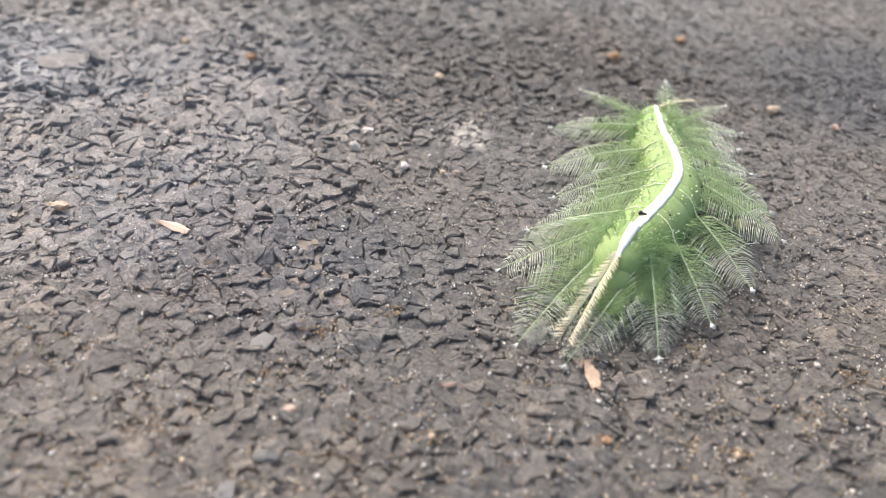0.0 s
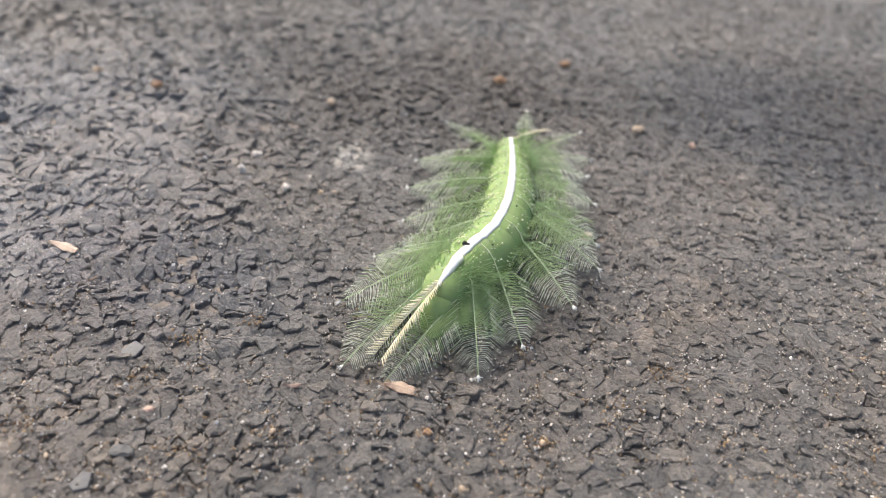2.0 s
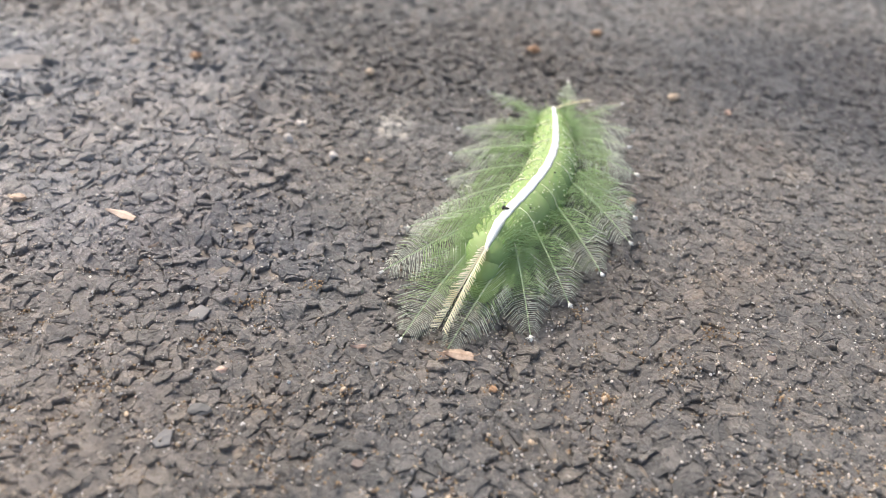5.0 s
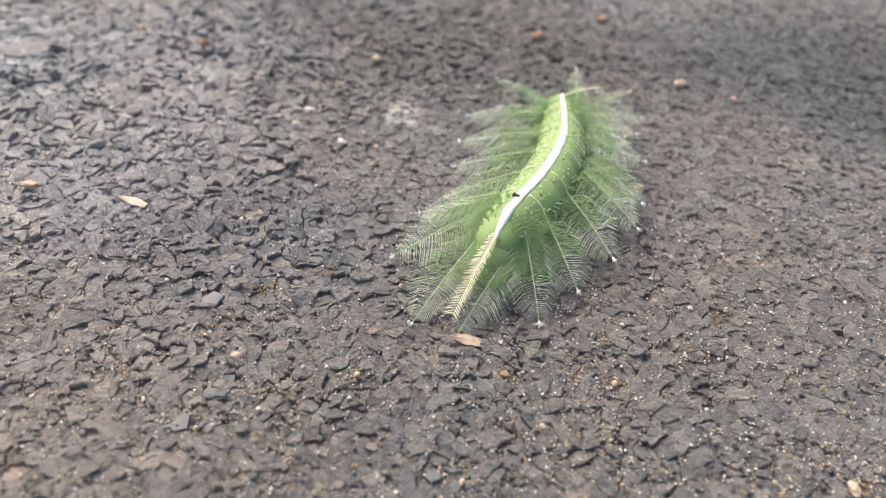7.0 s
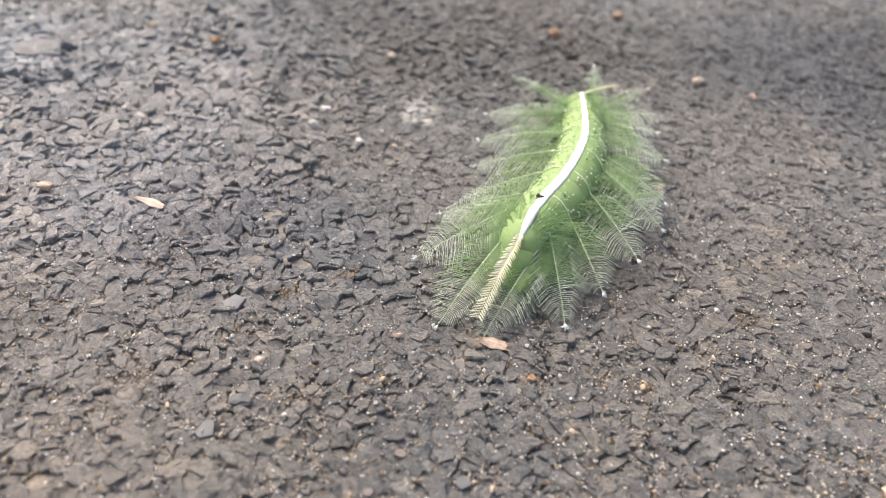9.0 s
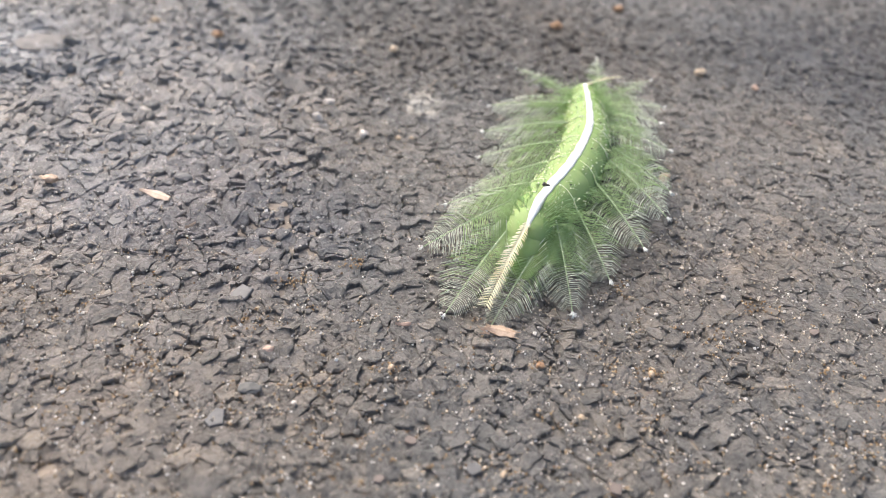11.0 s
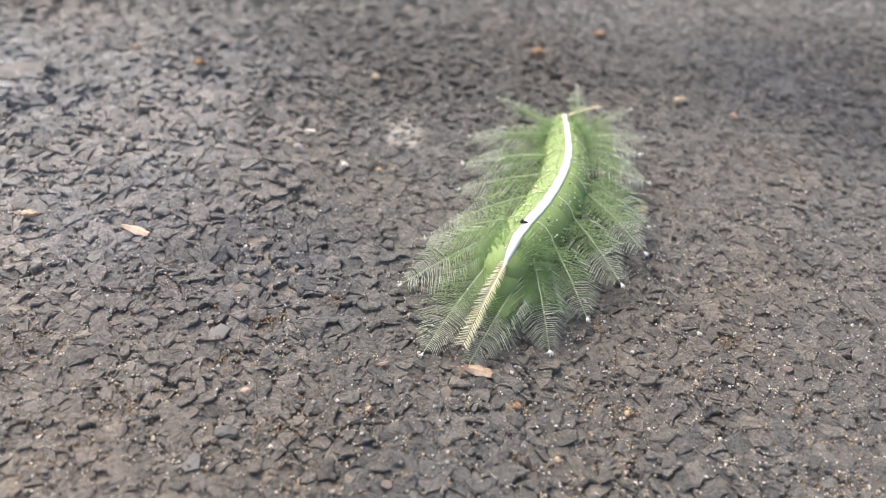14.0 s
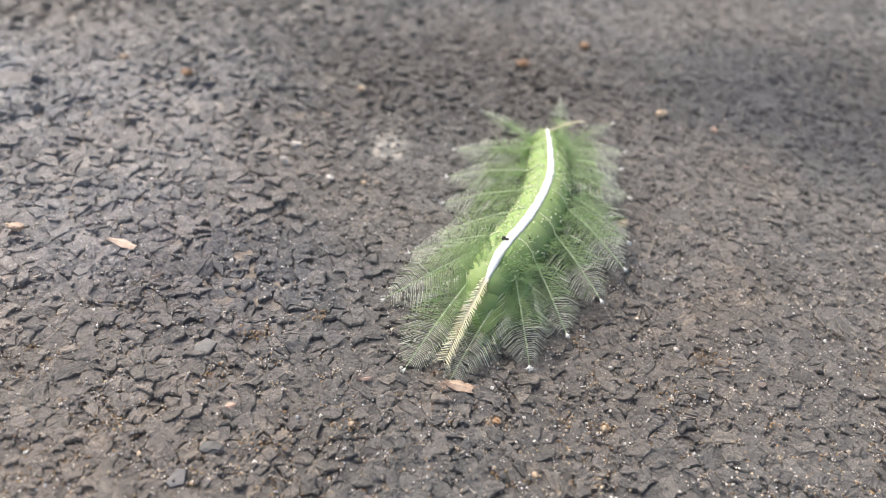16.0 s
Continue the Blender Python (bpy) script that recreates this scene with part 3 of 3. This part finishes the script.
def barrel(s):
    """A soft swollen body ring; neighbours run into one another with a shallow crease."""
    shape, rx, rz = Shape(), ease(s, WIDE), (ease(s, TOP) - 0.03) / 2
    n = 28
    steps = [-0.995, -0.96, -0.85, -0.7, -0.5, -0.25, 0, 0.25, 0.5, 0.7, 0.85, 0.96, 0.995]
    verts = []
    for u in steps:
        k = girth(u)
        for i in range(n):
            w = 2 * math.pi * i / n
            fold = 1 + 0.015 * math.sin(5 * w + s * 7)
            verts.append((rx * k * fold * math.cos(w), u * HALF, 0.03 + rz + rz * k * math.sin(w)))
    faces = [(j * n + i, j * n + (i + 1) % n, (j + 1) * n + (i + 1) % n, (j + 1) * n + i) for j in range(len(steps) - 1) for i in range(n)]
    faces += [tuple(range(n))[::-1], tuple((len(steps) - 1) * n + i for i in range(n))]
    shape.add(verts, [tuple(reversed(f)) for f in faces])
    return shape, rx, rz


def on_barrel(rx, rz, angle, y, out=0.0):
    """A point on the skin: angle in degrees from the top, to the right; y along the ring."""
    k = girth(y / HALF)
    w = radians(90 - angle)
    return Vector(((rx * k + out) * math.cos(w), y, 0.03 + rz + (rz * k + out) * math.sin(w)))


def setae_shape(rx, rz, rnd, count, most):
    """A thin fuzz of short pale hairs on the skin."""
    s = Shape()
    for _ in range(count):
        a = rnd.uniform(16, 110) * rnd.choice((-1, 1))
        y = rnd.uniform(-0.24, 0.24)
        p, q = on_barrel(rx, rz, a, y), on_barrel(rx, rz, a * 1.04 + rnd.uniform(-6, 6), y + rnd.uniform(-0.06, 0.06), rnd.uniform(0.07, most))
        s.tube([p, q], [0.0055, 0.003], 3)
    for _ in range(count):
        a = rnd.uniform(60, 110) * rnd.choice((-1, 1))
        y = rnd.uniform(-0.24, 0.24)
        p = on_barrel(rx, rz, a, y)
        way = Vector((math.copysign(rnd.uniform(0.5, 1.0), a), rnd.uniform(-0.6, 0.6), rnd.uniform(-0.1, 0.7))).normalized()
        s.tube([p, p + way * rnd.uniform(0.12, 0.34)], [0.0045, 0.003], 3)
    return s


def spine_shape(rx, rz, side, tip, rnd, bow, lean, broad, thick, dense, wild):
    """A feather-like spine: a tapering shaft with two flat combs of fine parallel hairs and a pale tuft at its tip."""
    s = Shape()
    start = on_barrel(rx, rz, side * 14, 0.0, 0.004)
    arc = [start] + [on_barrel(rx, rz, side * lerp(14, lean, k), 0.0, 0.014) for k in (0.33, 0.66)]
    base = on_barrel(rx, rz, side * lean, 0.0, 0.02)
    s.tube(arc + [base], [0.006, 0.008, 0.010, 0.014], 4, 3)
    flat = Vector((tip.x - base.x, tip.y - base.y, 0))
    across = Vector((-flat.y, flat.x, 0)).normalized()
    ctrl = (base + tip) / 2 + Vector((0, 0, 0.10)) + across * bow

    def at(u):
        return base * (1 - u) ** 2 + ctrl * 2 * u * (1 - u) + tip * u * u

    n = 14
    s.tube([at(i / n) for i in range(n + 1)], [lerp(0.019, 0.011, i / n) * min(1, thick) for i in range(n + 1)], 5, 0)
    length = (tip - base).length
    count = int(length * 25 * dense)
    for flank in (-1, 1):
        sway = rnd.uniform(0, 6.3)
        for i in range(count):
            u = 0.03 + 0.91 * (i + rnd.uniform(-0.12, 0.12)) / count
            p = at(max(0, u))
            d = (at(min(1, u + 0.03)) - at(max(0, u - 0.03))).normalized()
            a = Vector((-d.y, d.x, 0)).normalized() * flank
            reach = 0.47 * (0.74 + 0.26 * math.sin(math.pi * min(1, u * 0.8 + 0.15))) * (1 - 0.80 * max(0, u - 0.55) / 0.45)
            reach *= rnd.uniform(0.9, 1.08) * broad
            tilt = 0.24 + 0.10 * math.sin(sway + u * 9) + rnd.uniform(-0.05, 0.05)
            way = (a + d * tilt + Vector((0, 0, rnd.uniform(-0.06, 0.05)))).normalized()
            if rnd.random() < wild:
                way = (way + Vector((rnd.uniform(-0.6, 0.6), rnd.uniform(-0.6, 0.6), rnd.uniform(-0.1, 0.5)))).normalized()
                reach *= rnd.uniform(0.5, 1.3)
            bend = p + way * reach * 0.55 + Vector((0, 0, 0.015))
            end = p + way * reach + d * 0.10 * reach + Vector((0, 0, -0.05 - 0.10 * reach))
            slot = 1 if rnd.random() > 0.10 + 1.0 * u + 0.4 * (dense - 1) else 2
            s.tube([p, bend], [0.0054 * thick, 0.0052 * thick], 3, 1 if u < 0.5 else slot)
            s.tube([bend, end], [0.0052 * thick, 0.0036 * thick], 3, slot)
            if u < 0.55:
                under = (a + d * (tilt + 0.25) + Vector((0, 0, rnd.uniform(-0.5, -0.1)))).normalized()
                s.tube([p, p + under * reach * rnd.uniform(0.6, 0.95)], [0.0046 * thick, 0.0030 * thick], 3, 1)
            if slot == 2 and rnd.random() < 0.45:
                s.bead(end, rnd.uniform(0.007, 0.012), 4)
    for i in range(9):
        u = 0.04 + 0.9 * (i + rnd.uniform(-0.4, 0.4)) / 8
        s.bead(at(min(1, max(0, u))) + Vector((0, 0, 0.016)), rnd.uniform(0.012, 0.020), 3)
    for i in range(5):
        u = rnd.uniform(0.1, 0.85)
        s.bead(at(u) + across * rnd.uniform(-0.25, 0.25) * broad, rnd.uniform(0.010, 0.016), 3)
    d = (tip - at(0.9)).normalized()
    for i in range(9):
        way = (d + Vector((rnd.uniform(-1, 1), rnd.uniform(-1, 1), rnd.uniform(-0.3, 0.9))) * 0.9).normalized()
        s.tube([tip - d * 0.03, tip + way * 0.03, tip + way * rnd.uniform(0.05, 0.10)], [0.016 * min(1, thick), 0.013 * min(1, thick), 0.006], 3, 4)
    return s


def crest_shape(way_along, sides, rnd, broad=1.0):
    """A ridge of short cream hairs, like half an ear of grass, from the origin along a way."""
    s = Shape()
    d = way_along.normalized()
    across = Vector((-d.y, d.x, 0)).normalized()
    s.tube([Vector(), way_along / 2 + Vector((0, 0, 0.05)), way_along], [0.016, 0.014, 0.007], 4, 0)
    count = int(way_along.length * 22)
    for i in range(count):
        u = i / count
        p = way_along * u + Vector((0, 0, 0.05 * 4 * u * (1 - u)))
        for flank in sides:
            way = (across * flank * rnd.uniform(0.75, 1.0) + d * rnd.uniform(0.7, 0.95) + Vector((0, 0, rnd.uniform(0.1, 0.45)))).normalized()
            reach = lerp(0.11, 0.16, min(1, u * 3)) * rnd.uniform(0.8, 1.15) * broad
            s.tube([p, p + way * reach * 0.6, p + way * reach], [0.014 * broad, 0.013 * broad, 0.006 * broad], 4, 0)
        # Black hairs added on the inner side imitate the shade between the halves.
        if len(sides) == 1 and u > 0.4:
            for _ in range(1):
                way = (d * rnd.uniform(0.3, 0.8) - across * sides[0] * rnd.uniform(0.5, 1.0) - Vector((0, 0, rnd.uniform(0.6, 1.2)))).normalized()
                s.tube([p, p + way * rnd.uniform(0.05, 0.10)], [0.012, 0.006], 3, 1)
    return s


LEFT_TIPS = (
    (-0.74, -1.92, -2.74, 0.10), (-0.24, -2.39, -1.16, 0.12), (0.19, -2.01, 0.12, 0.12), (1.05, -1.52, 0.65, 0.15),
    (1.91, -1.41, 1.69, 0.15), (2.77, -1.33, 2.57, 0.20), (3.63, -1.18, 3.55, 0.25), (4.06, -0.55, 5.09, 0.35))
RIGHT_TIPS = (
    (-0.74, -1.19, -2.99, 0.10), (-0.52, 0.19, -2.50, 0.10), (0.19, 0.86, -1.83, 0.25), (1.05, 1.54, -1.03, 0.35),
    (1.91, 2.08, -0.18, 0.40), (2.34, 2.27, 0.62, 0.40), (3.20, 2.46, 1.98, 0.45), (3.63, 2.41, 2.93, 0.50),
    (3.95, 2.61, 3.68, 0.45), (4.08, 2.51, 4.89, 0.40), (4.15, 1.34, 5.58, 0.50))


def build_caterpillar():
    rnd = random.Random(21)
    root = new("caterpillar")
    tagged(root, "bright green caterpillar with white back stripe and feathery spines", "caterpillar")
    home = back_line(LAST, 0.0)[0]
    root.location = (home.x * U, home.y * U, 0)
    rings = []
    for s in SEGMENTS:
        shape, rx, rz = barrel(s)
        ring = part("segment", shape, [SKIN], root)
        ring.matrix_basis = segment_pose(s, LAST, home)
        rings.append((s, ring, rx, rz))
        if s > -0.7:
            strip = Shape()
            half = ease(s, ((-0.7, 5.5), (-0.4, 8.5), (0, 9.5), (2, 8.5), (4.2, 6.5)))
            us = [-0.27, -0.14, 0, 0.14, 0.27]
            verts, m = [], 5
            for lift in (0.024, -0.01):
                for u in us:
                    for j in range(m):
                        k = j / (m - 1) * 2 - 1
                        wave = 1 + 0.06 * math.sin(u * 22 + s * 5)
                        verts.append(tuple(on_barrel(rx, rz, half * k * wave, u, lift * (1 - 0.45 * k * k) if lift > 0 else lift)))
            q = m * len(us)
            faces = []
            for i in range(len(us) - 1):
                for j in range(m - 1):
                    a = i * m + j
                    faces.append((a, a + 1, a + m + 1, a + m))
                faces.append((i * m, i * m + m, q + i * m + m, q + i * m))
                faces.append((i * m + m - 1, q + i * m + m - 1, q + i * m + 2 * m - 1, i * m + 2 * m - 1))
            strip.add(verts, faces)
            part("stripe", strip, [STRIPE], ring, "white stripe along the back")
        dots = Shape()
        for _ in range(34):
            a = rnd.uniform(12, 90) * rnd.choice((-1, 1))
            dots.bead(on_barrel(rx, rz, a, rnd.uniform(-0.2, 0.2), 0.022), rnd.uniform(0.012, 0.024))
        part("fuzz", setae_shape(rx, rz, rnd, 150 if s > 3.5 else 34 if s > 0 else 240, 0.34 if s > 3.5 else 0.10 if s > 0 else 0.30), [HAIR_GREEN], ring, "fine pale green fuzz")
        part("dots", dots, [DOT], ring, "tiny pale yellow dots on the skin")

    def nearest(s):
        return min(rings, key=lambda r: abs(r[0] - s))

    for side, tips in ((-1, LEFT_TIPS), (1, RIGHT_TIPS)):
        for s, x, y, z in tips:
            c, ring, rx, rz = nearest(s)
            place = (Matrix.Translation((home.x * U, home.y * U, 0)) @ ring.matrix_basis).inverted() @ Vector((x * U, y * U, z * U))
            tip = Vector(place) / U
            lean = 52 if s < -0.5 else 56 if side < 0 else 72
            broad = ease(s, ((-0.8, 1.05), (-0.5, 1.1), (-0.1, 1.15), (0.6, 1.2), (2.6, 1.3), (3.65, 1.2), (3.98, 1.05), (4.06, 0.65), (4.2, 0.6)))
            if side < 0 and s < 0.3:
                broad *= 1.25
            thick = ease(s, ((-0.8, 0.85), (0.5, 0.95), (2.5, 1.0), (3.5, 0.9), (4.2, 0.6)))
            feather = spine_shape(rx, rz, side, tip, rnd, rnd.uniform(-0.05, 0.05) + 0.02 * side, lean, broad, thick, ease(s, ((-0.3, 1.2), (0.5, 1.1), (1.5, 1.05), (3.2, 1.6), (3.98, 1.6), (4.06, 1.2))), 0.9 if s > 4.03 else 0.05)
            part("spine", feather, [SHAFT, HAIR_GREEN, HAIR_PALE, DOT, STRIPE], ring, "feathery green spine with pale hairs")

    crests = []
    for s, a, b, sides, opening in (
        (-0.95, (-0.63, -1.33, 1.00), (-1.29, -2.72, 0.34), (-1,), -3.4), (-0.95, (-0.61, -1.33, 1.00), (-1.27, -2.72, 0.34), (1,), 1.6),
        (4.15, (0.86, 3.55, 0.95), (1.74, 4.41, 0.7), (-1, 1), 0.0)):
        c, ring, rx, rz = nearest(s)
        back = (Matrix.Translation((home.x * U, home.y * U, 0)) @ ring.matrix_basis).inverted()
        a, b = (Vector(back @ (Vector(p) * U)) / U for p in (a, b))
        ob = part("crest", crest_shape(b - a, sides, rnd, 1.0 if opening else 0.55), [HAIR_CREAM, BLACK], ring, "cream-coloured ridge of short hairs")
        ob.location = a * U
        if opening > 0:
            back_end = Vector(back @ (Vector((-0.40, -0.84, 1.21)) * U)) / U
            point = Shape()
            widths = (0.088, 0.087, 0.084, 0.078, 0.070, 0.060, 0.047, 0.020)
            aside = Vector((-(a - back_end).y, (a - back_end).x, 0)).normalized()
            verts, faces = [], []
            for k, w in enumerate(widths):
                mid = lerp(back_end, a, k / 6) + Vector((0, 0, 0.03 * math.sin(k * 0.52)))
                verts += [tuple(mid + aside * w * q + Vector((0, 0, 0.025 * (1 - q * q) - (0.05 if abs(q) == 1 else 0)))) for q in (-1, -0.8, -0.3, 0.3, 0.8, 1)]
                verts.append(tuple(mid - Vector((0, 0, 0.06))))
            for k in range(len(widths) - 1):
                faces += [(k * 7 + i, k * 7 + 7 + i, k * 7 + 7 + (i + 1) % 7, k * 7 + (i + 1) % 7) for i in range(7)]
            faces += [tuple(range(7)), tuple(49 + i for i in range(6, -1, -1))]
            point.add(verts, faces)
            part("stripe", point, [STRIPE], ring, "white stripe along the back")
        if opening:
            crests.append((ob, a * U, opening))

    for s, angle, r in ((0.0, -9, 0.045), (0.0, -3, 0.03), (0.35, 30, 0.022), (1.55, 22, 0.022), (2.3, 4, 0.015), (2.6, 24, 0.022)):
        c, ring, rx, rz = nearest(s)
        fleck = Shape()
        p = on_barrel(rx, rz, angle, s - c, 0.03)
        for _ in range(5):
            fleck.bead(p + Vector((rnd.uniform(-1, 1), rnd.uniform(-1, 1), 0)) * r * 0.6, r * rnd.uniform(0.5, 0.8))
        part("fleck", fleck, [BLACK], ring, "black fleck on the back")
    return root, rings, crests


ground = build_sheet()
perches, corners = build_stones(ground)
build_grains(ground, perches, corners)
wood_chip = build_litter()
caterpillar, body_rings, front_crests = build_caterpillar()


def motions():
    """The caterpillar creeps forward and comes to rest, pushing the wood chip before it."""
    times = sorted(LINES)
    roots = {t: back_line(t, 0.0)[0] for t in times}
    walk(caterpillar, [(t, pose(roots[t].x * U, roots[t].y * U, 0)) for t in times])
    for s, ring, _, _ in body_rings:
        walk(ring, [(t, segment_pose(s, t, roots[t])) for t in times])
    for ob, p, opening in front_crests:
        walk(ob, [(t, pose(p.x, p.y, p.z, 0, 0, opening * k)) for t, k in ((0.0, 0.8), (1.5, 1.0), (3.5, 0.9), (7.0, 0.0), (16.0, 0.0))])
    walk(wood_chip, [(t, pose(x * U, y * U, 0.085 * U, 14, 0, turn)) for t, x, y, turn in (
        (0.0, -0.54, -2.53, -70), (0.5, -0.66, -2.62, -50), (1.0, -0.82, -2.69, -22), (2.0, -0.90, -2.85, -8), (3.5, -0.91, -3.01, 0), (4.7, -0.95, -3.02, 0), (7.0, -1.03, -3.02, -6), (16.0, -1.03, -3.02, -6),
    )])


motions()
